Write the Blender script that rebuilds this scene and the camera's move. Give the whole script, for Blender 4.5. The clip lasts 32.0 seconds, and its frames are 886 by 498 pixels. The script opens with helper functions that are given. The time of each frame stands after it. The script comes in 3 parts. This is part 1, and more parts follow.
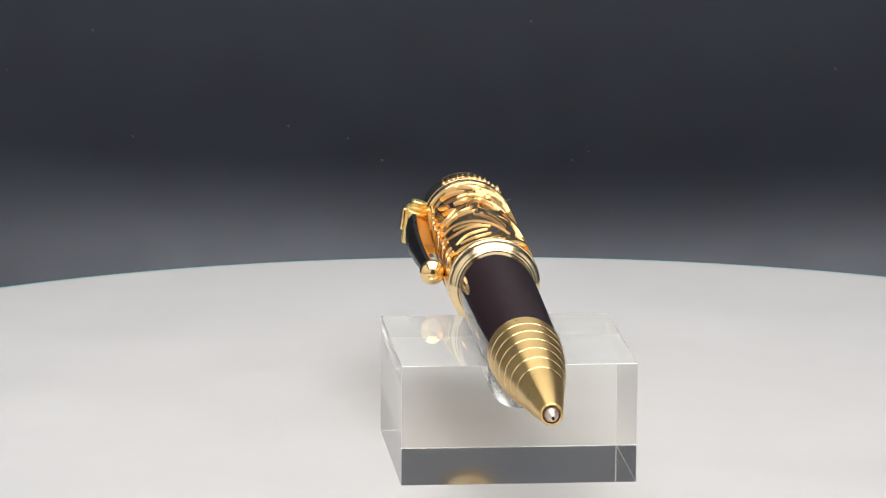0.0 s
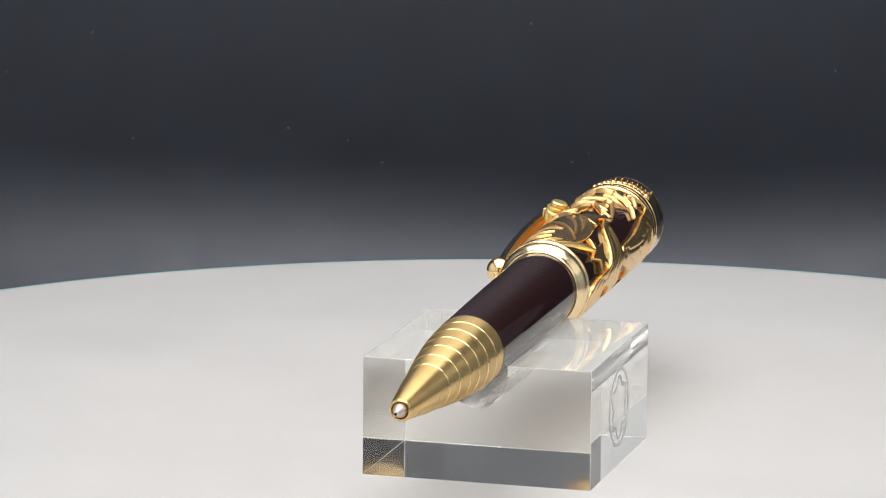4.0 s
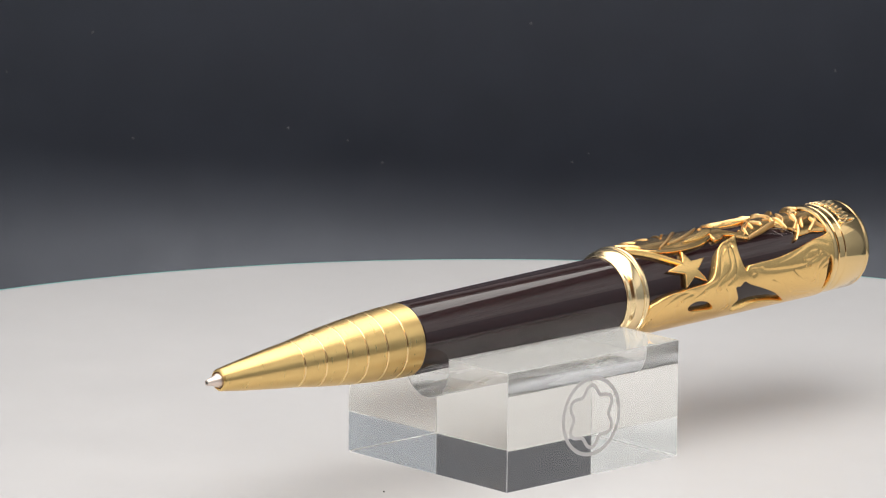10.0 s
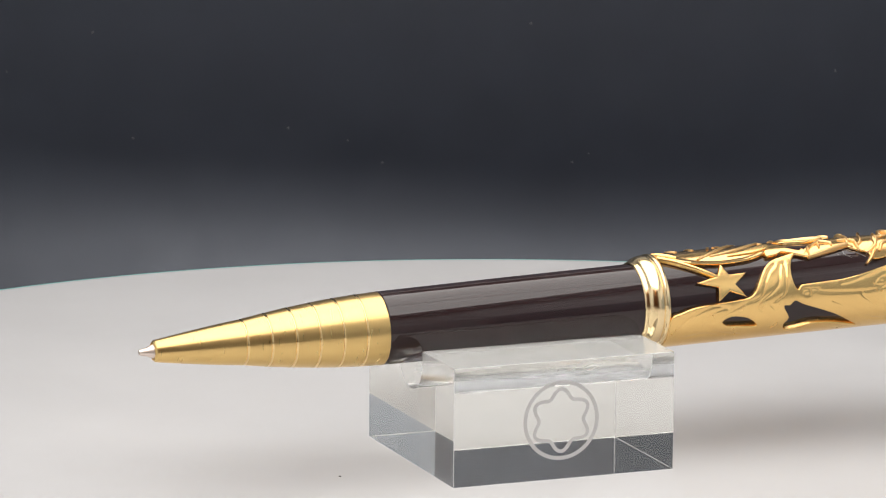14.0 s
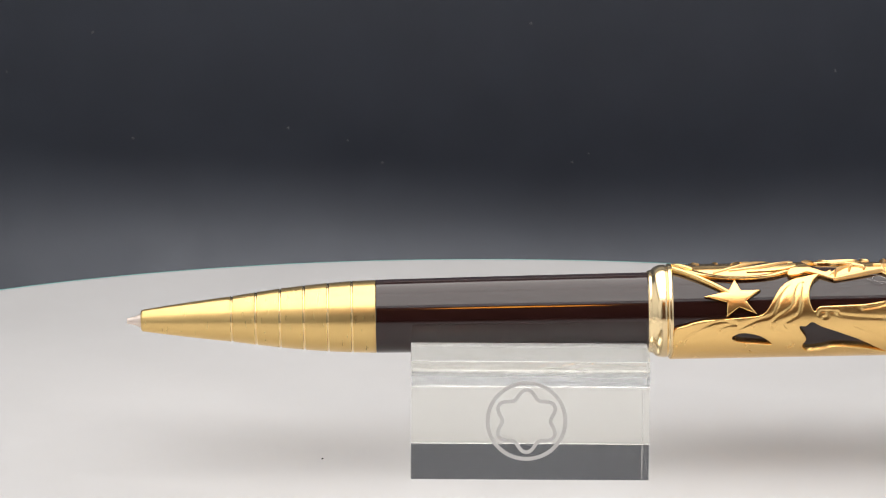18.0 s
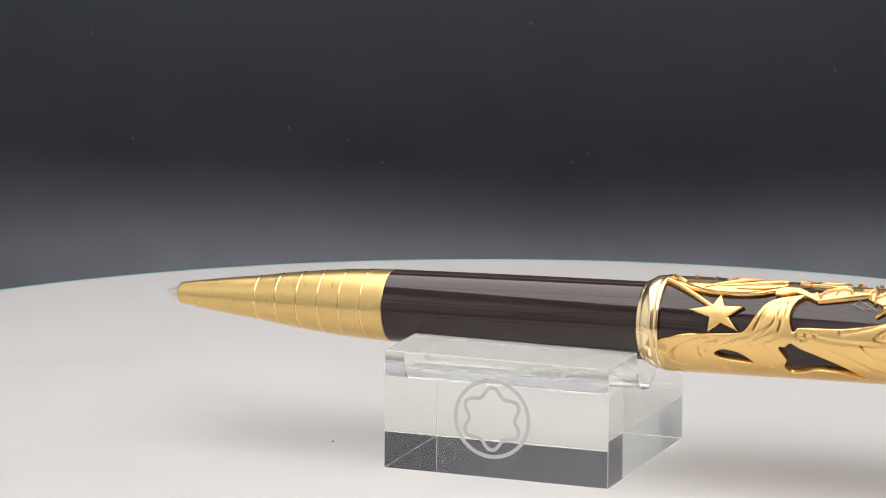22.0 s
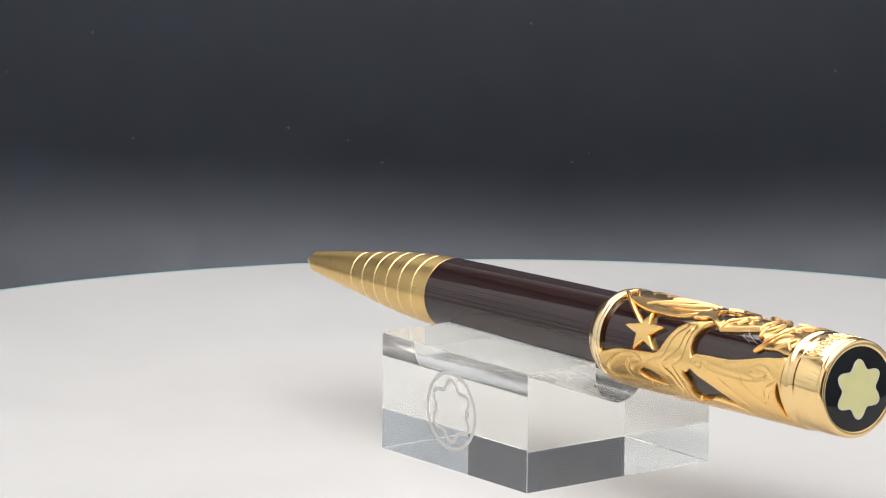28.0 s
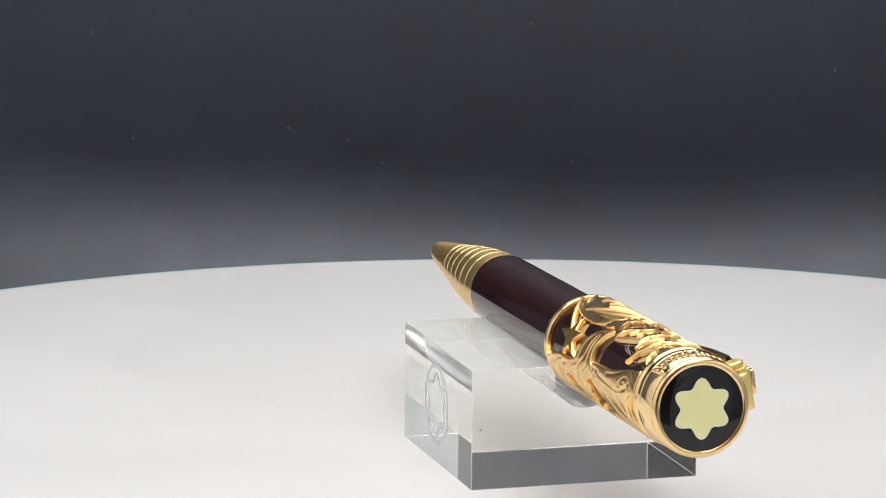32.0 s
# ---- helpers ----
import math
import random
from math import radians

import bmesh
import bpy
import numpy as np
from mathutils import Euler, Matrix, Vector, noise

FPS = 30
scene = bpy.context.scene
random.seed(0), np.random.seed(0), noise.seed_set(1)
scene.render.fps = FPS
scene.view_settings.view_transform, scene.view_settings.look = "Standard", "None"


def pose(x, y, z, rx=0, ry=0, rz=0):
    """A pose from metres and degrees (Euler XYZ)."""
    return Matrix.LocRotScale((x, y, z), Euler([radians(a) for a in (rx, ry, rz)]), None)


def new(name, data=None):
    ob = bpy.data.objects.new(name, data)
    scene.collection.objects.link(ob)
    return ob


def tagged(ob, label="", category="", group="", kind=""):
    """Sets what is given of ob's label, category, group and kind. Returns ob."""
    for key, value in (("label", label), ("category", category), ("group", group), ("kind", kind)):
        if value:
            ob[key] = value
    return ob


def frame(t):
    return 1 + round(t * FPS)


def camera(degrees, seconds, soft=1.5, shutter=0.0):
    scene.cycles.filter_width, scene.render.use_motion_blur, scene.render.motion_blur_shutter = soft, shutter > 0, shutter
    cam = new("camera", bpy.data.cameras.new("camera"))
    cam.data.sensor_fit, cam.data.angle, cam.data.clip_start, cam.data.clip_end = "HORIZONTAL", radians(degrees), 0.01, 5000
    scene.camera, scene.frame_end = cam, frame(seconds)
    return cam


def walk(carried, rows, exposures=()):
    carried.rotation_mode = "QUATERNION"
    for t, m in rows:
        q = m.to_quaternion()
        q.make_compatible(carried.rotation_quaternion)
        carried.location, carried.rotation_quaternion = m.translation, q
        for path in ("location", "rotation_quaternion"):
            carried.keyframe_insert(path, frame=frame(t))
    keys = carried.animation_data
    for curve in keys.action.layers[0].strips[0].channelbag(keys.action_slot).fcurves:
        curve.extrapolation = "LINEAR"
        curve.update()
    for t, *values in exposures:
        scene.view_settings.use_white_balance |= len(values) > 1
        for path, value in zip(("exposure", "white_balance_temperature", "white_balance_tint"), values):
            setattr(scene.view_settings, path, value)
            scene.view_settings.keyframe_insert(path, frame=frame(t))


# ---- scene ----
# ---- camera: it stands still, and the turntable turns ----
SECONDS = 32.0
cam = camera(9.345, SECONDS, soft=1.15)


def eye(settle=0.0):
    """The camera on its stand; settle: degrees by which it still points too low as the shot begins."""
    return pose(0, -0.84969, 0.20641, 90 - 11.4565 - settle, 0, 0.9359) @ pose(0, 0, 0, 0, 0, 0.4381)


walk(cam, [(0, eye(0.0220)), (0.25, eye(0.0175)), (0.5, eye(0.0105)), (0.75, eye(0.0040)), (1.0, eye(0.0006)), (1.5, eye()), (SECONDS, eye())],
     exposures=((0, -0.07, 6500, 10), (6, -0.08, 6520, 10), (11, -0.16, 6600, 11), (20, -0.12, 6610, 11), (25, -0.08, 6560, 10.5), (28, 0.01, 6520, 10), (SECONDS, 0.05, 6500, 10)))

TURN_0, TURN_RATE = 96.542, -5.28291       # degrees, degrees a second


def turn(t):
    return pose(0, 0, 0, 0, 0, TURN_0 + TURN_RATE * t)


# ---- light: two soft panels in the roof of the photo box ----
world = bpy.data.worlds.new("dim_room")
world.use_nodes = True
world.node_tree.nodes["Background"].inputs["Color"].default_value = (0.80, 0.88, 1.0, 1)
world.node_tree.nodes["Background"].inputs["Strength"].default_value = 0.30
scene.world = world


def roof_panel(name, wide, deep, x, y, radiance):
    lamp = bpy.data.lights.new(name, "AREA")
    lamp.shape, lamp.size, lamp.size_y, lamp.color = "RECTANGLE", wide, deep, (1.0, 0.982, 0.95)
    lamp.energy = math.pi * wide * deep * radiance
    new(name, lamp).matrix_basis = pose(x, y, 0.262)


roof_panel("roof_panel_front", 0.30, 0.235, 0.0, -0.13, 3.15)
roof_panel("roof_panel_rear", 0.30, 0.22, -0.005, 0.10, 3.0)


# ---- materials ----
def material(name, color=(0.8, 0.8, 0.8), rough=0.5, metal=0.0, **more):
    m = bpy.data.materials.new(name)
    m.use_nodes = True
    b = m.node_tree.nodes["Principled BSDF"]
    b.inputs["Base Color"].default_value = (*color, 1)
    b.inputs["Roughness"].default_value = rough
    b.inputs["Metallic"].default_value = metal
    for key, value in more.items():
        b.inputs[key.replace("_", " ")].default_value = value
    return m


def nodes_of(m):
    t = m.node_tree
    return t, t.nodes, t.links, t.nodes["Principled BSDF"]


def noise_node(t, scale, detail=4.0, stretch=(1, 1, 1)):
    co = t.nodes.new("ShaderNodeTexCoord")
    mp = t.nodes.new("ShaderNodeMapping")
    mp.inputs["Scale"].default_value = stretch
    n = t.nodes.new("ShaderNodeTexNoise")
    n.inputs["Scale"].default_value, n.inputs["Detail"].default_value = scale, detail
    t.links.new(co.outputs["Object"], mp.inputs["Vector"])
    t.links.new(mp.outputs["Vector"], n.inputs["Vector"])
    return n


def vary(m, scale, low, high, detail=4.0, stretch=(1, 1, 1)):
    """Base colour runs between two colours by a noise."""
    t, nodes, links, b = nodes_of(m)
    n = noise_node(t, scale, detail, stretch)
    ramp = nodes.new("ShaderNodeValToRGB")
    ramp.color_ramp.elements[0].position, ramp.color_ramp.elements[1].position = 0.35, 0.65
    ramp.color_ramp.elements[0].color, ramp.color_ramp.elements[1].color = (*low, 1), (*high, 1)
    links.new(n.outputs["Fac"], ramp.inputs["Fac"])
    links.new(ramp.outputs["Color"], b.inputs["Base Color"])
    return m


def rough_by(m, scale, low, high, detail=4.0, stretch=(1, 1, 1)):
    t, nodes, links, b = nodes_of(m)
    n = noise_node(t, scale, detail, stretch)
    r = nodes.new("ShaderNodeMapRange")
    r.inputs["From Min"].default_value, r.inputs["From Max"].default_value = 0.3, 0.7
    r.inputs["To Min"].default_value, r.inputs["To Max"].default_value = low, high
    links.new(n.outputs["Fac"], r.inputs["Value"])
    links.new(r.outputs["Result"], b.inputs["Roughness"])
    return m


def relief(m, scale, strength, distance, detail=4.0, stretch=(1, 1, 1)):
    t, nodes, links, b = nodes_of(m)
    n = noise_node(t, scale, detail, stretch)
    bump = nodes.new("ShaderNodeBump")
    bump.inputs["Strength"].default_value, bump.inputs["Distance"].default_value = strength, distance
    links.new(n.outputs["Fac"], bump.inputs["Height"])
    links.new(bump.outputs["Normal"], b.inputs["Normal"])
    return m


GOLD = rough_by(material("polished_gold", (0.97, 0.69, 0.33), 0.09, 1.0), 900, 0.07, 0.12)
SHEEN = rough_by(material("polished_relief_ground", (0.84, 0.54, 0.22), 0.14, 1.0), 700, 0.12, 0.17)
STROKE = rough_by(material("satin_gold_lines", (0.92, 0.58, 0.25), 0.33, 1.0), 700, 0.29, 0.37)
CLIP_BLACK = rough_by(material("black_clip_lacquer", (0.008, 0.007, 0.007), 0.3, IOR=1.35), 300, 0.25, 0.35)
CLIP_GOLD = rough_by(material("orange_gold", (0.92, 0.47, 0.09), 0.34, 1.0), 900, 0.30, 0.38)
MOUNT_GOLD = rough_by(material("bright_gold", (1.0, 0.76, 0.30), 0.35, 1.0), 900, 0.32, 0.40)
SATIN = rough_by(material("satin_gold_relief", (0.99, 0.65, 0.25), 0.26, 1.0), 700, 0.245, 0.275)
BRUSHED = rough_by(material("brushed_gold", (0.80, 0.55, 0.22), 0.3, 1.0, Anisotropic=0.7, Anisotropic_Rotation=0.25), 400, 0.27, 0.33, 4, (6, 1, 1))
grain = BRUSHED.node_tree.nodes.new("ShaderNodeTangent")
grain.direction_type, grain.axis = "RADIAL", "X"
BRUSHED.node_tree.links.new(grain.outputs["Tangent"], BRUSHED.node_tree.nodes["Principled BSDF"].inputs["Tangent"])
RING_GOLD = rough_by(material("pale_polished_gold", (0.97, 0.75, 0.43), 0.17, 1.0), 900, 0.14, 0.20)
STEEL = material("steel", (0.82, 0.70, 0.62), 0.42, 1.0)
DARK = material("dark_recess", (0.02, 0.015, 0.012), 0.5)
LACQUER = rough_by(material("brown_black_lacquer", (0.021, 0.0072, 0.0070), 0.05, IOR=1.56), 250, 0.035, 0.06)
relief(LACQUER, 420, 0.012, 0.0002, 3, (0.01, 1, 1))
EMBLEM_BLACK = material("black_resin", (0.006, 0.006, 0.007), 0.04)
EMBLEM_STAR = vary(material("pale_yellow_resin", (0.80, 0.76, 0.38), 0.15), 300, (0.84, 0.81, 0.38), (0.88, 0.85, 0.43))
STAR_EDGE = material("white_resin_edge", (0.80, 0.80, 0.72), 0.2)
ACRYLIC = material("clear_acrylic", (0.985, 0.986, 0.946), 0.0, IOR=1.49, Transmission_Weight=0.985)
MILLED = rough_by(material("milled_acrylic", (0.98, 0.98, 0.96), 0.25, IOR=1.49, Transmission_Weight=0.90), 260, 0.20, 0.32, 3, (0.2, 2, 2))
HAZED = rough_by(material("hazed_acrylic", (0.99, 0.98, 0.91), 0.02, IOR=1.49, Transmission_Weight=0.68), 300, 0.0, 0.05, 3, (1, 5, 1))
# Whitened acrylic: the roof light caught by the bevels, put into their colour.
EDGE_GLINT = material("painted_edge_glint", (0.95, 0.95, 0.95), 0.25, IOR=1.49, Transmission_Weight=0.45)
SCRATCHED = rough_by(material("worn_acrylic", (0.80, 0.85, 0.94), 0.05, IOR=1.49, Transmission_Weight=1.0), 500, 0.03, 0.08, 3, (4, 1, 1))
SCRATCH = material("pale_scratch", (0.26, 0.26, 0.27), 0.7)
FROST = material("frosted_engraving", (0.58, 0.57, 0.56), 0.7)
WHITE = relief(rough_by(vary(material("white_turntable", (0.80, 0.80, 0.80), 0.4), 14, (0.555, 0.546, 0.546), (0.585, 0.575, 0.575), 5),
                        40, 0.42, 0.55), 900, 0.05, 0.0002)
WHITE_EDGE = material("turntable_rim", (0.20, 0.50, 0.48), 0.3)
AMBER = material("glowing_amber_shade", (0.8, 0.4, 0.1), 0.6, Emission_Color=(1.0, 0.36, 0.04, 1), Emission_Strength=16.0)
BACK = relief(rough_by(vary(material("black_backdrop", (0.02, 0.02, 0.024), 0.4, IOR=1.80, Specular_Tint=(0.86, 0.905, 1.0, 1)), 60, (0.014, 0.0162, 0.026), (0.018, 0.0208, 0.032), 6),
                       90, 0.41, 0.47), 1900, 0.03, 0.0003, 2)
LINT = material("grey_lint", (0.12, 0.12, 0.13), 0.9)
# Unseen box sides, toned darker to suit what pen and block mirror.
BLUISH = vary(material("blue_grey_unseen_side", (0.17, 0.19, 0.23), 0.7), 8, (0.15, 0.17, 0.205), (0.19, 0.21, 0.25))
SLATE = vary(material("slate_unseen_side", (0.42, 0.46, 0.50), 0.7), 8, (0.37, 0.41, 0.46), (0.42, 0.46, 0.52))
GREY = material("grey_back_lining", (0.60, 0.60, 0.61), 0.7)
PALE = relief(vary(material("white_box_lining", (0.78, 0.79, 0.80), 0.5), 8, (0.85, 0.87, 0.90), (0.90, 0.92, 0.94)), 30, 1.0, 0.02, 3, (1, 0.12, 1))
ROOM = vary(material("room_paint", (0.78, 0.78, 0.78), 0.8), 2, (0.76, 0.76, 0.75), (0.80, 0.80, 0.79))
PLASTIC = material("white_plastic", (0.7, 0.7, 0.7), 0.4)


# ---- mesh helpers ----
def mesh_of(name, verts, faces, mat, smooth=True, sharp=35):
    me = bpy.data.meshes.new(name)
    me.from_pydata([tuple(v) for v in verts], [], [tuple(f) for f in faces])
    me.materials.append(mat)
    bm = bmesh.new()
    bm.from_mesh(me)
    bmesh.ops.remove_doubles(bm, verts=bm.verts, dist=1e-7)
    bmesh.ops.recalc_face_normals(bm, faces=bm.faces)
    for f in bm.faces:
        f.smooth = smooth
    for e in bm.edges:
        if len(e.link_faces) == 2 and e.calc_face_angle(0) > radians(sharp):
            e.smooth = False
    bm.to_mesh(me)
    bm.free()
    return me


def part(name, mesh, parent, label="", m=None):
    ob = new(name, mesh)
    ob.parent = parent
    if m is not None:
        ob.matrix_basis = m
    if label:
        tagged(ob, label)
    return ob


def thing(name, m, label, category, group="", kind=""):
    ob = new(name)
    ob.empty_display_size = 0.01
    ob.matrix_basis = m
    return tagged(ob, label, category, group, kind)


def lathe(name, profile, mat, segs=96, sharp=30):
    """profile: rows of (x, r) in millimetres, turned about the x axis; x is counted from MID."""
    verts, faces, rings = [], [], []
    for x, r in profile:
        if r < 1e-6:
            rings.append([len(verts)])
            verts.append(((x - MID) / 1000, 0, 0))
        else:
            rings.append(list(range(len(verts), len(verts) + segs)))
            verts += [((x - MID) / 1000, r / 1000 * math.cos(2 * math.pi * k / segs), r / 1000 * math.sin(2 * math.pi * k / segs)) for k in range(segs)]
    for a, b in zip(rings, rings[1:]):
        for k in range(segs):
            j = (k + 1) % segs
            if len(a) == 1 and len(b) == 1:
                break
            if len(a) == 1:
                faces.append((a[0], b[k], b[j]))
            elif len(b) == 1:
                faces.append((a[k], b[0], a[j]))
            else:
                faces.append((a[k], b[k], b[j], a[j]))
    return mesh_of(name, verts, faces, mat, True, sharp)


def disc_lathe(name, profile, mat, segs=192):
    """profile: rows of (r, z) in metres, turned about the z axis."""
    verts, faces, rings = [], [], []
    for r, z in profile:
        n = 1 if r < 1e-9 else segs
        rings.append(list(range(len(verts), len(verts) + n)))
        verts += [(r * math.cos(2 * math.pi * k / segs), r * math.sin(2 * math.pi * k / segs), z) for k in range(n)]
    for a, b in zip(rings, rings[1:]):
        for k in range(segs):
            j = (k + 1) % segs
            if len(a) == 1:
                faces.append((a[0], b[k], b[j]))
            elif len(b) == 1:
                faces.append((a[k], b[0], a[j]))
            else:
                faces.append((a[k], b[k], b[j], a[j]))
    return mesh_of(name, verts, faces, mat)


def box_mesh(name, lo, hi, mat, bevel=0.0):
    bm = bmesh.new()
    bmesh.ops.create_cube(bm, size=1)
    for v in bm.verts:
        v.co = [lo[i] + (v.co[i] + 0.5) * (hi[i] - lo[i]) for i in range(3)]
    if bevel:
        bmesh.ops.bevel(bm, geom=bm.edges[:], offset=bevel, segments=3, profile=0.5, affect="EDGES")
    me = bpy.data.meshes.new(name)
    bm.to_mesh(me)
    bm.free()
    me.materials.append(mat)
    return me


# ---- the setting: black sweep, box and room ----
FLOOR_Z = -0.0555
BEND_Y, BEND_R = 0.2500, 0.0500                   # where the sweep starts to rise, and how round


def sag(x):
    """How far the paper hangs lower in its middle than at its sides."""
    return 0.0034 * math.exp(-((x - 0.012) / 0.048) ** 2)


def sweep_mesh():
    y0, y1, radius, top, half, wide = -0.25, BEND_Y, BEND_R, 0.190, 0.217, 60
    prof = [(y0, FLOOR_Z), (0.0, FLOOR_Z)]
    prof += [(y1 + radius * math.sin(a), FLOOR_Z + radius * (1 - math.cos(a))) for a in np.linspace(0, math.pi / 2, 32)]
    prof += [(y1 + radius, top)]
    verts, faces = [], []
    for y, z in prof:
        for k in range(wide + 1):
            x = half * (2 * k / wide - 1)
            verts.append((x, y, z - (sag(x) if 0 < y and z < top else 0)))
    for i in range(len(prof) - 1):
        for k in range(wide):
            n = (wide + 1) * i + k
            faces.append((n, n + 1, n + wide + 2, n + wide + 1))
    return mesh_of("backdrop", verts, faces, BACK)


tagged(new("backdrop", sweep_mesh()), "black paper sweep curving up behind the turntable", "backdrop", kind="structure")
tagged(new("wall_back", box_mesh("wall_back", (-0.24, 0.3045, -0.068), (0.24, 0.335, 0.28), GREY)), "grey back lining of the photo box", "wall", kind="structure")
tagged(new("wall_left", box_mesh("wall_left", (-0.24, -0.25, -0.068), (-0.218, 0.12, 0.28), PALE)), "white side lining of the photo box", "wall", kind="structure")
# Rear sides and low right side: unseen, added dark to shape the reflections.
tagged(new("wall_rear_left", box_mesh("wall_rear_left", (-0.24, 0.12, -0.068), (-0.218, 0.3045, 0.28), BLUISH)), "unseen blue-grey side panel behind the turntable, added for dark reflections", "wall", kind="structure")
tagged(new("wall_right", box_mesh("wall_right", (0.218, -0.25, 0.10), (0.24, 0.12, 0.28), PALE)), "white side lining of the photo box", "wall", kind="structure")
tagged(new("wall_right_low", box_mesh("wall_right_low", (0.218, -0.25, -0.068), (0.24, 0.12, 0.10), SLATE)), "unseen blue-grey lower side panel, added for darker reflections in the block", "wall", kind="structure")
tagged(new("wall_rear_right", box_mesh("wall_rear_right", (0.218, 0.12, -0.068), (0.24, 0.3045, 0.28), BLUISH)), "unseen blue-grey side panel behind the turntable, added for dark reflections", "wall", kind="structure")
tagged(new("ceiling", box_mesh("ceiling", (-0.24, -0.25, 0.28), (0.24, 0.335, 0.295), PALE)), "white roof lining of the photo box", "ceiling", kind="structure")
for name, lo, hi in (("wall_front_left", (-0.24, -0.262, -0.068), (-0.07, -0.252, 0.28)), ("wall_front_right", (0.115, -0.262, -0.068), (0.24, -0.252, 0.28)),
                     ("wall_front_top", (-0.07, -0.262, 0.215), (0.115, -0.252, 0.28))):
    tagged(new(name, box_mesh(name, lo, hi, PALE)), "white front flap of the photo box beside its opening", "wall", kind="structure")
tagged(new("floor", box_mesh("floor", (-2.0, -2.4, -0.10), (2.0, 1.2, -0.068), ROOM)), "plain grey room floor", "floor", kind="structure")
tagged(new("ceiling_room", box_mesh("ceiling_room", (-2.04, -2.44, 1.7), (2.04, 1.24, 1.74), ROOM)), "plain pale room ceiling", "ceiling", kind="structure")
tagged(new("wall_south", box_mesh("wall_south", (-2.0, -2.44, -0.10), (2.0, -2.4, 1.7), ROOM)), "plain grey room wall", "wall", kind="structure")
tagged(new("wall_north", box_mesh("wall_north", (-2.0, 1.2, -0.10), (2.0, 1.24, 1.7), ROOM)), "plain grey room wall", "wall", kind="structure")
tagged(new("wall_east", box_mesh("wall_east", (2.0, -2.44, -0.10), (2.04, 1.24, 1.7), ROOM)), "plain grey room wall", "wall", kind="structure")
tagged(new("wall_west", box_mesh("wall_west", (-2.04, -2.44, -0.10), (-2.0, 1.24, 1.7), ROOM)), "plain grey room wall", "wall", kind="structure")

# the lamp of the room behind the camera, seen only in what the pen mirrors
room_lamp = thing("pendant_lamp", pose(0.0, -1.62, 1.06), "small pendant lamp with a glowing amber shade hanging in the room", "lamp")
part("shade", disc_lathe("shade", [(0, -0.05), (0.035, -0.055), (0.05, -0.03), (0.05, 0.03), (0.03, 0.055), (0.008, 0.06), (0, 0.06)], AMBER, 40), room_lamp, "glowing amber glass shade")
part("cord", disc_lathe("cord", [(0, 0.06), (0.004, 0.06), (0.004, 0.64), (0, 0.64)], DARK, 10), room_lamp, "thin dark cord")

# fine grey lint caught on the cloth
def lint_mesh():
    rng, verts, faces = random.Random(5), [], []
    spots = [(-0.0945, 0.0201), (-0.0395, -0.0030), (0.0089, -0.0072), (-0.0321, -0.0077), (0.0651, 0.0133), (-0.0523, -0.0004), (0.0124, -0.0052), (-0.1130, 0.0113), (-0.0859, -0.0029), (-0.0002, 0.0230)]
    for x, z in spots:
        low = min(1.0, (z + sag(x) - FLOOR_Z) / BEND_R)
        y = BEND_Y + BEND_R * math.sqrt(1 - (1 - low) ** 2) - 0.0001
        r, n = rng.uniform(.0003, .00048), len(verts)
        for k in range(6):
            a = k * math.pi / 3
            verts.append((x + r * rng.uniform(.5, 1.2) * math.cos(a), y, z + r * rng.uniform(.5, 1.2) * math.sin(a)))
        verts.append((x, y - .0002, z))
        faces += [(n + k, n + (k + 1) % 6, n + 6) for k in range(6)]
    return mesh_of("lint", verts, faces, LINT)


tagged(new("lint", lint_mesh()), "pale grey lint flecks on the black backdrop", "lint", "", "stuff")

# ---- the turntable ----
R_DISC = 0.16060
turntable = thing("turntable", turn(0), "round white motorised turntable with a thin pale rim", "turntable")
part("platter", disc_lathe("platter", [(0, 0), (0.05, 0), (0.11, 0), (R_DISC - 0.0014, 0)], WHITE), turntable)
part("rim", disc_lathe("rim", [(R_DISC - 0.0014, 0), (R_DISC - 0.0003, -0.0001), (R_DISC, -0.0006), (R_DISC, -0.0052), (R_DISC - 0.0008, -0.0060), (0.10, -0.0060)], WHITE_EDGE), turntable, "pale green-white edge")
part("foot", disc_lathe("foot", [(0.10, -0.0060), (0.10, FLOOR_Z), (0, FLOOR_Z)], PLASTIC), turntable)
part("speck", disc_lathe("speck", [(0, 0.0002), (0.00012, 0.00015), (0.0002, 0.00002)], DARK, 12), turntable, "tiny dark speck", pose(-0.033, -0.002, 0.0001))

# ---- the acrylic block ----
BLOCK = pose(-0.00001, 0.00351, 0.00006)
BX, BY, BH = 0.01890, 0.01867, 0.01924
GROOVE_R, GROOVE_D = 0.0050, 0.0070


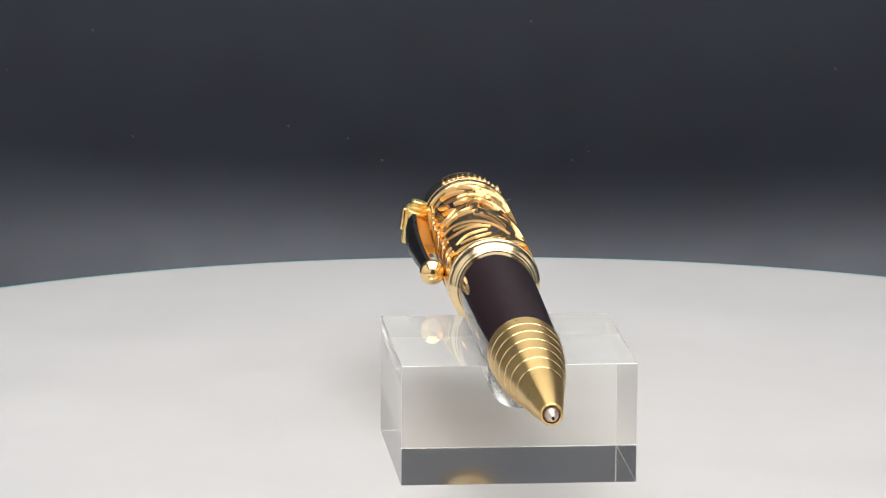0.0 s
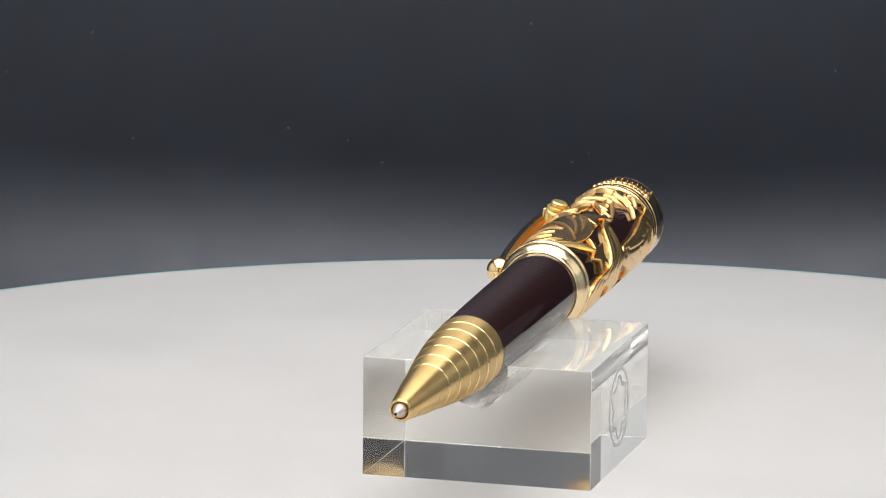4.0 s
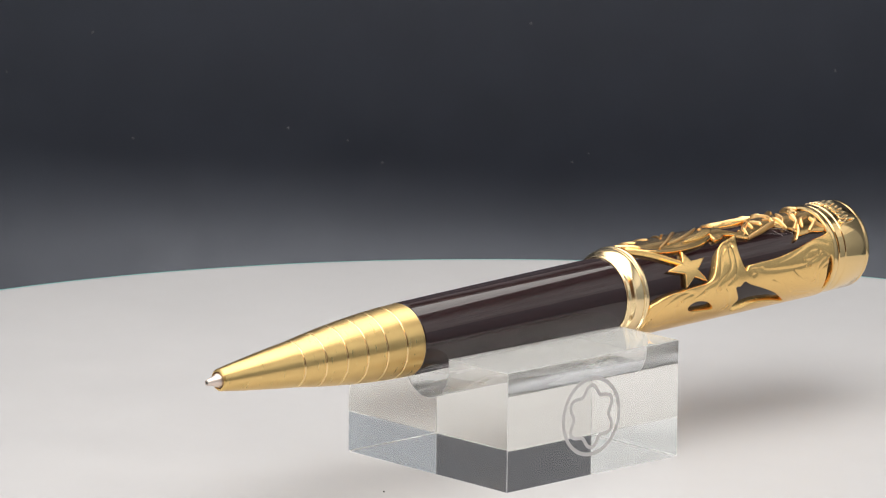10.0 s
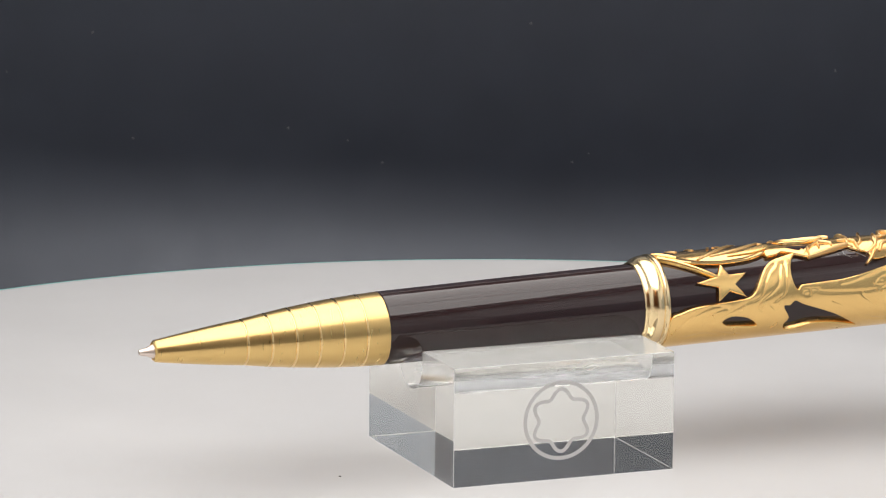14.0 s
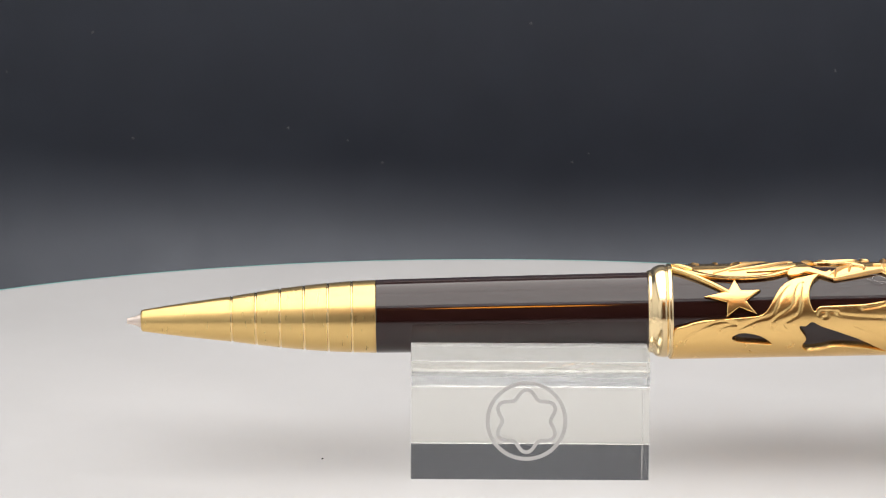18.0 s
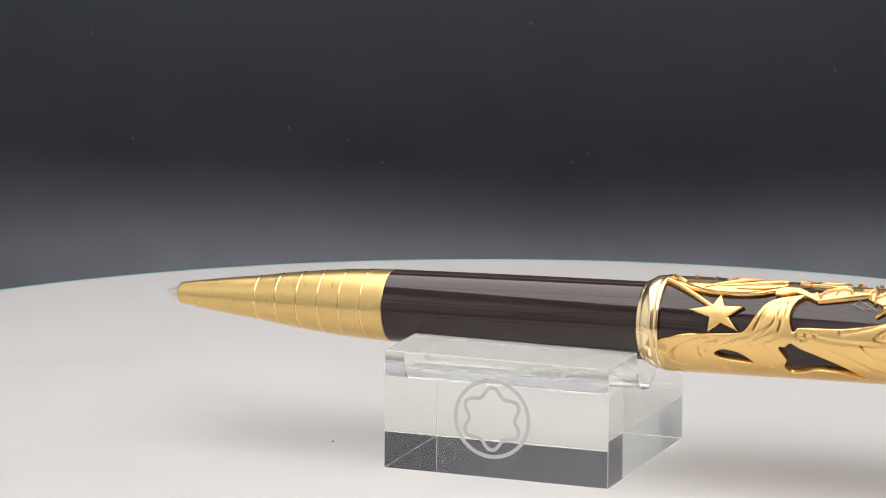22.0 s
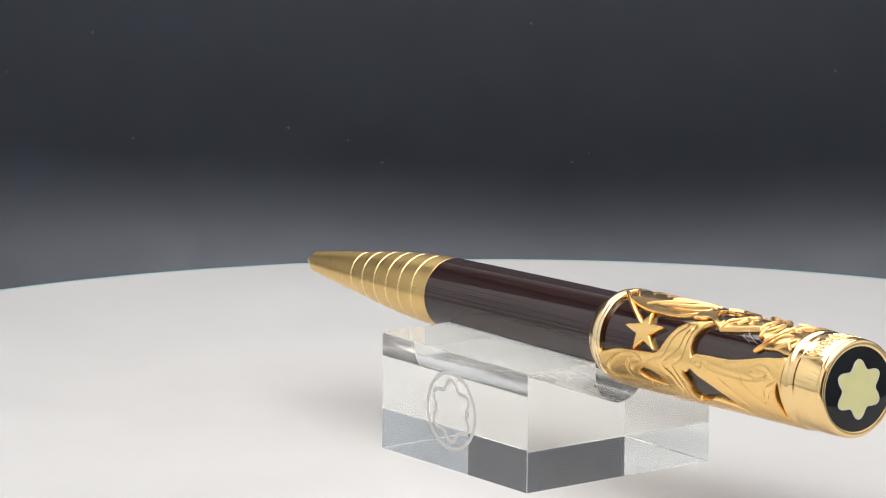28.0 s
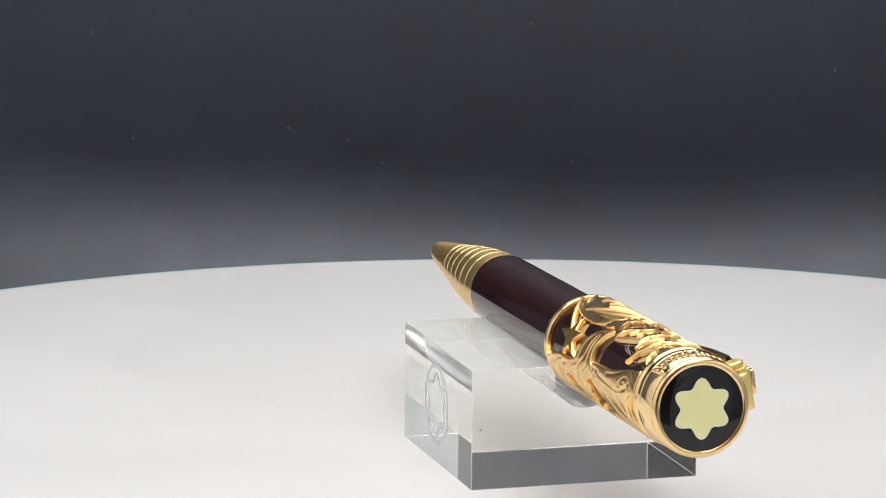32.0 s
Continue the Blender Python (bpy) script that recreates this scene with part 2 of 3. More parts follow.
def block_mesh():
    prof = [(-BY, 0), (BY, 0), (BY, BH)]
    prof += [(GROOVE_R, BH)]
    prof += [(GROOVE_R * math.cos(a), BH - GROOVE_D + GROOVE_R - GROOVE_R * math.sin(a)) for a in np.linspace(0, math.pi, 25)]
    prof += [(-GROOVE_R, BH), (-BY, BH)]
    bm = bmesh.new()
    face = bm.faces.new([bm.verts.new((-BX, y, z)) for y, z in prof])
    out = bmesh.ops.extrude_face_region(bm, geom=[face])
    bmesh.ops.translate(bm, verts=[v for v in out["geom"] if isinstance(v, bmesh.types.BMVert)], vec=(2 * BX, 0, 0))
    bmesh.ops.recalc_face_normals(bm, faces=bm.faces)
    sharp = [e for e in bm.edges if e.calc_face_angle(0) > radians(40)]
    bmesh.ops.bevel(bm, geom=sharp, offset=0.00009, segments=2, profile=0.5, affect="EDGES")
    for f in bm.faces:
        f.smooth = abs(f.normal.x) < 0.1 and 0.05 < abs(f.normal.z) < 0.999 or abs(f.normal.z) > 0.999 and f.calc_center_median().z < BH - 0.005 and f.calc_center_median().z > 0.004
    me = bpy.data.meshes.new("body")
    bm.to_mesh(me)
    bm.free()
    me.materials.append(ACRYLIC)
    me.materials.append(MILLED)
    me.materials.append(SCRATCHED)
    me.materials.append(HAZED)
    me.materials.append(EDGE_GLINT)
    for p in me.polygons:
        if abs(p.center.y) < GROOVE_R + 0.00002 and p.center.z > 0.004 and abs(p.normal.x) < 0.3:
            p.material_index = 1
        elif p.normal.z < -0.9 and p.center.z < 0.001:
            p.material_index = 2
        elif p.normal.z > 0.9 and p.center.z > BH - 0.0005:
            p.material_index = 3
        # bevel faces take the white that paints their highlight
        elif max(abs(c) for c in p.normal) < 0.97:
            p.material_index = 4
    return me


def line_loop(name, path, width, mat, y, depth):
    """A closed line of that width in the x-z plane, standing proud of y."""
    n, verts, faces = len(path), [], []
    for i in range(n):
        a, b = Vector(path[i - 1]), Vector(path[(i + 1) % n])
        d = (b - a).normalized()
        nrm = Vector((-d.y, d.x))
        p = Vector(path[i])
        for side, yy in ((1, 0), (1, depth), (-1, depth), (-1, 0)):
            q = p + nrm * side * width / 2
            verts.append((q.x, y - yy, q.y))
    for i in range(n):
        j = (i + 1) % n
        for k in range(3):
            faces.append((4 * i + k, 4 * j + k, 4 * j + k + 1, 4 * i + k + 1))
    return mesh_of(name, verts, faces, mat)


def lobed(radius, swing, n=144, lobes=6, start=math.pi / 2):
    return [((radius + swing * math.cos(lobes * a)) * math.cos(a + start), (radius + swing * math.cos(lobes * a)) * math.sin(a + start))
            for a in np.linspace(0, 2 * math.pi, n, endpoint=False)]


block = thing("display_block", turn(0) @ BLOCK, "clear acrylic pen block with a rounded groove", "display block")
part("body", block_mesh(), block).visible_shadow = False
LOGO = (-0.0006, 0.0096)
ring = [(LOGO[0] + 0.00615 * math.cos(a), LOGO[1] + 0.00615 * math.sin(a)) for a in np.linspace(0, 2 * math.pi, 96, endpoint=False)]
star = [(LOGO[0] + x, LOGO[1] + z) for x, z in lobed(0.00445, 0.00062)]


def scratch_mesh():
    rng, verts, faces = random.Random(11), [], []
    for k in range(60):
        x, y, a, half, w = rng.uniform(-0.95, 0.95) * BX, rng.uniform(-0.95, 0.95) * BY, rng.gauss(math.pi / 2, 0.25), rng.uniform(0.0004, 0.0022), rng.uniform(0.00002, 0.000045)
        d, n = Vector((math.cos(a), math.sin(a), 0)), len(verts)
        side = Vector((-d.y, d.x, 0)) * w
        c = Vector((x, y, 0.00004))
        bend = side * rng.uniform(-3, 3)
        verts += [c - d * half, c + side + bend, c + d * half, c - side + bend]
        faces.append((n, n + 3, n + 2, n + 1))
    return mesh_of("scratches", verts, faces, SCRATCH)


part("scratches", scratch_mesh(), block, "fine pale scratches on the underside")
part("speck", disc_lathe("speck", [(0, 0.00015), (0.00012, 0.0001), (0.0002, 0.0)], DARK, 12), block, "tiny dark speck", pose(BX, -0.0051, 0.0155, 0, 90, 0))
part("engraved_ring", line_loop("engraved_ring", ring, 0.00062, FROST, -BY, 0.00004), block, "grey frosted ring")
part("engraved_mark", line_loop("engraved_mark", star, 0.00058, FROST, -BY, 0.00004), block, "grey frosted six-lobed outline")

# ---- the pen ----
MID = 64.94                                    # millimetres from the tip, over the block's middle
PEN = pose(-0.06464, 0.00361, 0.02141) @ pose(0, 0, 0, 0, -1.464, -0.221) @ pose(MID / 1000, 0, 0)
pen = thing("ballpoint_pen", turn(0) @ PEN, "dark lacquer and gold ballpoint pen with pierced gold cap", "pen")

part("refill_tip", lathe("refill_tip", [(0.02, 0.24), (0.0, 0.30), (0.03, 0.42), (0.9, 0.62), (1.2, 0.68), (2.5, 1.24), (3.6, 1.3), (3.6, 0)], STEEL, 48), pen, "silver steel refill point")
part("point_ball", lathe("point_ball", [(0.0, 0), (0.06, 0.16), (0.2, 0.24), (0.4, 0.24)], DARK, 24), pen, "dark writing ball")
grip = [(3.4, 1.28), (2.45, 1.30), (2.26, 1.37), (2.32, 1.54), (2.55, 1.74)]
cone = ((2.55, 1.74), (6, 2.24), (10, 2.78), (14, 3.28), (16.8, 3.58), (20.8, 4.18), (24.7, 4.70), (28.5, 5.12), (32.2, 5.46), (36.2, 5.72), (40.1, 5.86))
cone_x, cone_r = [c[0] for c in cone], [c[1] for c in cone]
cuts = (16.95, 20.85, 24.75, 28.6, 32.45, 36.3)
for x in np.arange(3.0, 40.1, 0.5):
    if min(abs(x - c) for c in cuts) > 0.3:
        grip.append((float(x), float(np.interp(x, cone_x, cone_r)) + 0.05 * math.sin(math.pi * x / 40)))
lines = []
for c in cuts:
    r = float(np.interp(c, cone_x, cone_r)) + 0.05 * math.sin(math.pi * c / 40)
    grip += [(c + 0.2 * k / 4, r + 0.014 * k / 4 - 0.12 * (1 - (k / 4) ** 2)) for k in range(-4, 5)]
    lines.append([(c + 0.2 * k / 4, r + 0.014 * k / 4 - 0.115 * (1 - (k / 4) ** 2) + 0.002) for k in range(-4, 5)])
grip = grip[:5] + sorted(grip[5:]) + [(40.0, 5.86), (40.1, 5.82), (40.1, 5.3)]
grip_cone = part("grip_cone", lathe("grip_cone", grip, BRUSHED, 128, 25), pen, "brushed gold cone with six engraved rings")
for line in lines:
    part("ring_line", lathe("ring_line", line, GOLD, 128, 60), grip_cone, "bright cut ring")
part("barrel", lathe("barrel", [(40.1, 5.4), (40.12, 5.80), (40.25, 5.88), (52, 6.02), (64, 6.14), (75, 6.22), (84.6, 6.28), (84.6, 5.0)], LACQUER, 128), pen, "glossy brown-black lacquer")
part("cap_ring", lathe("cap_ring", [(84.6, 6.1), (83.9, 6.2), (83.75, 6.36), (83.85, 6.52), (84.1, 6.62), (84.35, 6.66), (84.5, 6.74), (84.7, 6.96), (85.1, 7.2), (85.6, 7.38), (86.1, 7.46), (86.55, 7.46), (86.72, 7.38), (86.82, 7.3), (86.92, 7.38), (86.98, 7.54), (87.1, 7.62), (87.55, 7.62), (87.72, 7.5), (87.8, 6.6)], RING_GOLD, 128, 45), pen, "polished gold double ring")
cap = part("cap", lathe("cap", [(87.6, 6.7), (87.7, 6.92), (131.2, 6.92), (131.3, 6.7)], LACQUER, 128), pen, "brown-black lacquer tube under gold relief")
band = part("end_band", lathe("end_band", [(130.9, 7.0), (130.92, 7.4), (131.15, 7.66), (131.6, 7.72), (132.1, 7.66), (132.35, 7.45), (132.5, 7.40), (132.65, 7.55), (133.7, 7.56), (133.85, 7.42), (134.0, 7.42), (134.15, 7.56), (138.9, 7.56), (139.05, 7.48), (139.2, 7.54), (139.7, 7.50), (140.0, 7.28), (140.12, 6.95), (140.08, 6.65), (139.95, 6.5), (139.6, 6.45)], GOLD, 128, 40), pen, "polished gold end band")
button = part("end_disc", lathe("end_disc", [(139.6, 6.5), (139.9, 6.46), (140.05, 5.5), (140.15, 3.5), (140.2, 0)], EMBLEM_BLACK, 96), pen, "glossy black resin disc")


def star_disc(name, radius, swing, x, mat):
    rim = lobed(radius, swing, 144, 6, math.radians(90))
    verts = [((x - MID) / 1000, 0, 0)] + [((x - MID) / 1000, a, b) for a, b in rim] + [((x - 0.4 - MID) / 1000, a, b) for a, b in rim]
    n = len(rim)
    faces = [(0, 1 + i, 1 + (i + 1) % n) for i in range(n)] + [(1 + i, 1 + n + i, 1 + n + (i + 1) % n, 1 + (i + 1) % n) for i in range(n)]
    return mesh_of(name, verts, faces, mat)


part("star_edge", star_disc("star_edge", 0.00400, 0.00064, 140.215, STAR_EDGE), button, "white outline of the inlaid mark")
part("star_inlay", star_disc("star_inlay", 0.00382, 0.00063, 140.225, EMBLEM_STAR), button, "pale yellow six-lobed inlay")


def on_cap(s, v, r):
    """Millimetres along the pen, degrees round it (0 to the engraved side of the block, 90 up), millimetres of radius."""
    return ((s - MID) / 1000, -r / 1000 * math.cos(radians(v)), r / 1000 * math.sin(radians(v)))


def smooth_line(points, steps=6, closed=False):
    n, out = len(points), []
    for i in range(n if closed else n - 1):
        if closed:
            p = [Vector(points[(i + k) % n]) for k in (-1, 0, 1, 2)]
        else:
            p = [Vector(points[min(max(i + k, 0), n - 1)]) for k in (-1, 0, 1, 2)]
        for k in range(steps):
            t = k / steps
            out.append(0.5 * ((2 * p[1]) + (p[2] - p[0]) * t + (2 * p[0] - 5 * p[1] + 4 * p[2] - p[3]) * t * t + (3 * p[1] - p[0] - 3 * p[2] + p[3]) * t ** 3))
    if not closed:
        out.append(Vector(points[-1]))
    return np.array([tuple(q) for q in out])


ARC = math.radians(1) * 7.4                    # millimetres a degree round the cap


def distance(points, line, closed):
    a = line
    b = np.roll(line, -1, 0) if closed else line[1:]
    a = a if closed else line[:-1]
    best = np.full(len(points), 1e9)
    for p, q in zip(a, b):
        d = q - p
        k = np.clip(((points - p) @ d) / max(d @ d, 1e-12), 0, 1)
        best = np.minimum(best, np.hypot(*(points - p - k[:, None] * d).T))
    return best


def inside(points, line):
    hit = np.zeros(len(points), bool)
    for (x1, y1), (x2, y2) in zip(line, np.roll(line, -1, 0)):
        if y1 != y2:
            cross = (y1 > points[:, 1]) != (y2 > points[:, 1])
            hit ^= cross & (points[:, 0] < (x2 - x1) * (points[:, 1] - y1) / (y2 - y1) + x1)
    return hit


def plate(name, outline, mat, height=0.5, holes=(), grooves=(), ridges=(), grid=0.25, steps=6, base=6.9):
    """A raised gold shape on the cap: outline, holes and lines in (millimetres along, degrees round)."""
    from mathutils.geometry import delaunay_2d_cdt

    def flat(points):
        return np.array(points, float) * (1, ARC)

    def curve(points, closed):
        return smooth_line([tuple(p) for p in flat(points)], steps, closed) if steps > 1 else np.array(flat(points))

    def dense(line):
        out = []
        for p, q in zip(line, np.roll(line, -1, 0)):
            k = max(1, int(np.hypot(*(q - p)) / 0.25))
            out += [p + (q - p) * i / k for i in range(k)]
        return np.array(out)

    loops = [dense(curve(outline, True))] + [dense(curve(h, True)) for h in holes]
    lo, hi = loops[0].min(0), loops[0].max(0)
    gx, gy = np.meshgrid(np.arange(lo[0], hi[0], grid), np.arange(lo[1], hi[1], grid))
    gx = gx + (np.arange(gx.shape[0]) % 2)[:, None] * grid / 2
    pts = np.stack([gx.ravel(), gy.ravel()], 1)
    pts = pts[inside(pts, loops[0])]
    for h in loops[1:]:
        pts = pts[~inside(pts, h)]
    near = np.min([distance(pts, l, True) for l in loops], 0)
    pts = pts[near > 0.30]
    for step in (0.08, 0.18):
        for l in loops:
            along = np.roll(l, -1, 0) - np.roll(l, 1, 0)
            along = along / np.maximum(np.hypot(*along.T), 1e-9)[:, None]
            for side in (1, -1):
                set_in = l + side * step * np.stack([-along[:, 1], along[:, 0]], 1)
                ok = inside(set_in, loops[0])
                for h in loops[1:]:
                    ok &= ~inside(set_in, h)
                set_in = set_in[ok]
                if len(set_in):
                    set_in = set_in[np.min([distance(set_in, q, True) for q in loops], 0) > step * 0.9]
                    pts = np.concatenate([pts, set_in])
    verts, edges = [], []
    for l in loops:
        n0 = len(verts)
        verts += [Vector(p) for p in l]
        edges += [(n0 + i, n0 + (i + 1) % len(l)) for i in range(len(l))]
    verts += [Vector(p) for p in pts]
    vs, _, fs, *_ = delaunay_2d_cdt(verts, edges, [], 0, 1e-5)
    vs = np.array([tuple(v) for v in vs])
    fs = np.array(fs)
    mid = vs[fs].mean(1)
    keep = inside(mid, loops[0])
    for h in loops[1:]:
        keep &= ~inside(mid, h)
    fs = fs[keep]
    d = np.min([distance(vs, l, True) for l in loops], 0)
    k = np.clip(d / 0.17, 0, 1)
    h = height * (0.78 + 0.22 * np.sqrt(1 - (1 - k) ** 2))
    for line in grooves:
        e = distance(vs, curve(line, False), False)
        h = h - 0.13 * np.exp(-(e / 0.17) ** 2) * np.clip(d / 0.3, 0, 1) + 0.010 * np.exp(-((e - 0.62) / 0.35) ** 2) * np.clip(d / 0.5, 0, 1)
    for line in ridges:
        e = distance(vs, curve(line, False), False)
        h = h + 0.22 * np.exp(-(e / 0.26) ** 2)
    pairs = np.concatenate([fs[:, (0, 1)], fs[:, (1, 2)], fs[:, (2, 0)]])
    for _ in range(3):                         # soften the folds, not the rim
        total, number = np.zeros(len(h)), np.zeros(len(h))
        for a, b in ((0, 1), (1, 0)):
            np.add.at(total, pairs[:, a], h[pairs[:, b]])
            np.add.at(number, pairs[:, a], 1)
        h = np.where(d > 0.2, 0.5 * h + 0.5 * total / np.maximum(number, 1), h)
    top = [on_cap(s, w / ARC, base + hh) for (s, w), hh in zip(vs, h)]
    n = len(top)
    bottom = [on_cap(s, w / ARC, base) for s, w in vs]
    count = {}
    for f in fs:
        for a, b in ((f[0], f[1]), (f[1], f[2]), (f[2], f[0])):
            count[(a, b)] = count.get((a, b), 0) + 1
    faces = [tuple(int(i) for i in f) for f in fs]
    for a, b in count:
        if (b, a) not in count:
            faces.append((int(b), int(a), int(a) + n, int(b) + n))
    used = sorted({i for f in faces for i in f})
    remap = {old: i for i, old in enumerate(used)}
    both = top + bottom
    return mesh_of(name, [both[i] for i in used], [tuple(remap[i] for i in f) for f in faces], mat, True, 50)


def strand(name, points, mat, width=0.34, rise=0.45, base=7.0, taper=True, steps=6):
    """A raised line on the cap, rounded in section."""
    line = smooth_line([(s, v * ARC) for s, v in points], steps)
    n, verts, faces, m = len(line), [], [], 7
    for i in range(n):
        d = line[min(i + 1, n - 1)] - line[max(i - 1, 0)]
        d = d / max(np.hypot(*d), 1e-9)
        nx, ny = -d[1], d[0]
        k = i / (n - 1)
        w = width * (0.35 + 0.65 * math.sin(math.pi * (0.12 + 0.76 * k)) if taper else 1)
        for j in range(m):
            a = math.pi * j / (m - 1)
            off, up = w * math.cos(a), rise * math.sin(a) * (0.5 + 0.5 * w / width)
            verts.append(on_cap(line[i][0] + nx * off, (line[i][1] + ny * off) / ARC, base + up))
    for i in range(n - 1):
        for j in range(m - 1):
            faces.append((i * m + j, i * m + j + 1, (i + 1) * m + j + 1, (i + 1) * m + j))
    faces += [tuple(range(m)), tuple((n - 1) * m + j for j in range(m))]
    return mesh_of(name, verts, faces, mat, True, 60)


# the draped robe with its pierced openings
robe = [(87.7, -14), (89.7, -6), (92, -1), (95, 1), (99.2, 3), (101.5, 5), (102.6, 11), (103.7, 25), (105, 40), (106.8, 50), (109.1, 55), (111.2, 58),
        (110.2, 48), (109.5, 33), (109.6, 19), (110.2, 9), (110.9, 14), (112.7, 15), (117.5, 16), (120, 18), (122.8, 22), (126.3, 28), (129.2, 31), (131.2, 32),
        (131.2, 5), (131.2, -30), (131.2, -75), (126, -92), (118, -84), (110, -96), (102, -86), (95, -94), (87.7, -84), (87.6, -50)]
holes = [[(97.0, -24), (98.3, -18), (100.1, -19), (101.9, -24), (103.3, -35), (101.0, -34), (98.3, -31)],
         [(107.8, -11), (108.8, -10), (109.8, -5), (111.4, -11), (114.5, -20), (118.1, -33), (121.9, -56), (118.1, -46), (113.6, -42), (110.9, -49), (109.1, -51), (108.3, -39), (108.9, -27)],
         [(130.2, 4), (129.6, -11), (129.9, -26), (130.3, -43), (130.9, -40), (130.9, -19), (130.7, -5)]]
hem_folds = [[(97.7, -6), (96.1, -2), (94.2, -3), (92.0, -10), (90.1, -20), (89.3, -29), (89.5, -37), (90.7, -44), (93.7, -40), (97, -46)],
         [(95.4, -23), (95.6, -19), (96.2, -15), (98.6, -9), (101.0, -1), (103.3, 4), (104.2, 14), (104.8, 25), (105.8, 36), (106.9, 43)],
         [(97.7, -6), (95.6, -8), (94.4, -15), (94.2, -22), (94.8, -32), (97.3, -42), (101, -50)]]
neck_folds = [[(108.6, 44), (107.9, 42), (107.3, 32), (106.9, 18), (105.5, 8), (104.0, 1), (103.1, -7), (103.7, -12), (105.2, -18), (106.1, -28), (106.7, -37)],
         [(108.6, 44), (108.3, 25), (107.8, 7), (106.4, -1), (105.4, -6), (106.4, -15), (107.3, -28), (107.5, -42)],
              [(110.9, 4), (111.2, 8), (112.7, 8), (113.9, 7)], [(111.6, 1), (112.3, 2), (112.3, 7)]]
train_folds = [[(113.9, 7), (114.2, 4), (117.2, 1), (121.3, -1), (124.2, 0), (127.2, 6)], [(116.4, -9), (118.2, -15), (121.7, -31), (123.5, -42)],
         [(117.9, 11), (120, 13), (122.9, 19), (125.2, 25), (127.5, 27), (129.8, 20)]]
swirl_folds = [[(123.6, 6), (124.6, 13), (126.0, 17), (127.6, 16), (129.0, 9), (129.6, 5)], [(123.9, 5), (125.7, 4), (127.2, 9), (127.8, 14)],
         [(125.1, 11), (126.5, 10), (125.7, 6)], [(121.6, -1), (121.8, -6), (123.5, -15), (125.8, -25), (127.5, -34)],
         [(129.5, 3), (128.1, -1), (127.0, -11), (127.2, -22), (128.0, -34)], [(129.9, -3), (128.5, -8), (127.8, -20), (128.8, -35)],
         [(123.4, -37), (124.5, -43), (126.9, -46)]]
part("robe_relief", plate("robe_relief", robe, SATIN, 0.86, holes, hem_folds + neck_folds + train_folds + swirl_folds, grid=0.13), cap, "satin gold draped relief")
star_points = [(97.6, 52), (98.55, 36), (101.7, 36.5), (99.35, 23), (101.1, 6), (98.2, 15), (96.1, 3), (96.3, 21), (92.7, 29), (96.5, 35.5)]
part("star_relief", plate("star_relief", star_points, SATIN, 0.86, steps=1, grid=0.3), cap, "gold five-pointed star")
part("wand_relief", strand("wand_relief", [(87.8, 77), (92, 56), (96.6, 34)], SATIN, 0.46, 0.86, taper=False), cap, "gold wand")
part("tab_relief", strand("tab_relief", [(87.7, 96), (89.2, 86), (91, 74)], SATIN, 0.5, 0.8), cap)
leaf = [(89.6, 70), (92.1, 60), (95.8, 54), (99.5, 53), (103.4, 56), (106.4, 65), (108.4, 74), (109.2, 84), (108.6, 110), (108, 138), (104.5, 156), (98, 158), (92.5, 148), (89.4, 120), (88.7, 92)]
part("wing_relief", plate("wing_relief", leaf, SHEEN, 0.58, (), (), [[(89.9, 71), (92.3, 62), (95.8, 56), (99.5, 55), (103.2, 58), (106, 66.5)]], grid=0.2), cap, "gold feathered wing relief")
feathers = [[(94.3, 64.5), (97.5, 77), (100.8, 95), (103.5, 114), (106, 135), (106.8, 152)], [(96.8, 69), (100.8, 76), (104.5, 88), (107, 101)], [(97.3, 87), (98.8, 112), (100, 133), (102.7, 151)],
            [(95, 93), (94.7, 106), (94.9, 122), (94.1, 138)], [(92, 91), (91.2, 108), (92.5, 132)], [(98.9, 98), (101.2, 116), (103.4, 134)], [(106.4, 90), (107.2, 92)]]
for line in feathers:
    part("feather_relief", strand("feather_relief", line, STROKE, 0.36, 0.30, 7.44), cap)
part("feather_relief", plate("feather_relief", [(99.6, 65), (103.0, 73), (106.2, 83), (107.5, 84), (107.4, 75), (104.4, 67)], SATIN, 0.32, base=7.4), cap)
# the seated figures: low plates with raised strokes on them
plates = [[(106.2, 58), (106.6, 72), (108.8, 84), (110.3, 72), (112.2, 63), (112.9, 67), (113.7, 54), (113.3, 50.5), (111.4, 57), (109.3, 63), (108.1, 59)],
          [(113.3, 50.5), (113.0, 62), (114.6, 74), (117.5, 88), (121.8, 88), (122.2, 70), (120.4, 64), (115.9, 55)],
          [(121.2, 62), (121.0, 84), (124, 90), (128, 84), (130.9, 76), (130.9, 40), (127.8, 40), (124.7, 39), (123.9, 50)],
          [(110.6, 96), (110.4, 118), (112.6, 122), (115.4, 104), (117.6, 92), (115.2, 88), (113, 92)]]
for k, outline in enumerate(plates):
    part("figure_plate", plate("figure_plate", outline, SHEEN, (0.74, 0.56, 0.52, 0.56)[k]), cap)
arms = [[(111.8, 109), (116.3, 98), (117.6, 85), (115.4, 73), (112.6, 54)], [(110.8, 143), (110.8, 128), (111.7, 107), (112.8, 98)], [(111.6, 128), (110.3, 112), (108.8, 99)],
           [(113.7, 54), (114.0, 66), (114.9, 73)], [(116.0, 64), (116.6, 78), (118.3, 73), (118.4, 67)], [(113.4, 51), (117, 58), (121.2, 67), (121.4, 64)], [(120.0, 78), (122.4, 73), (122.6, 62), (122.7, 52)]]
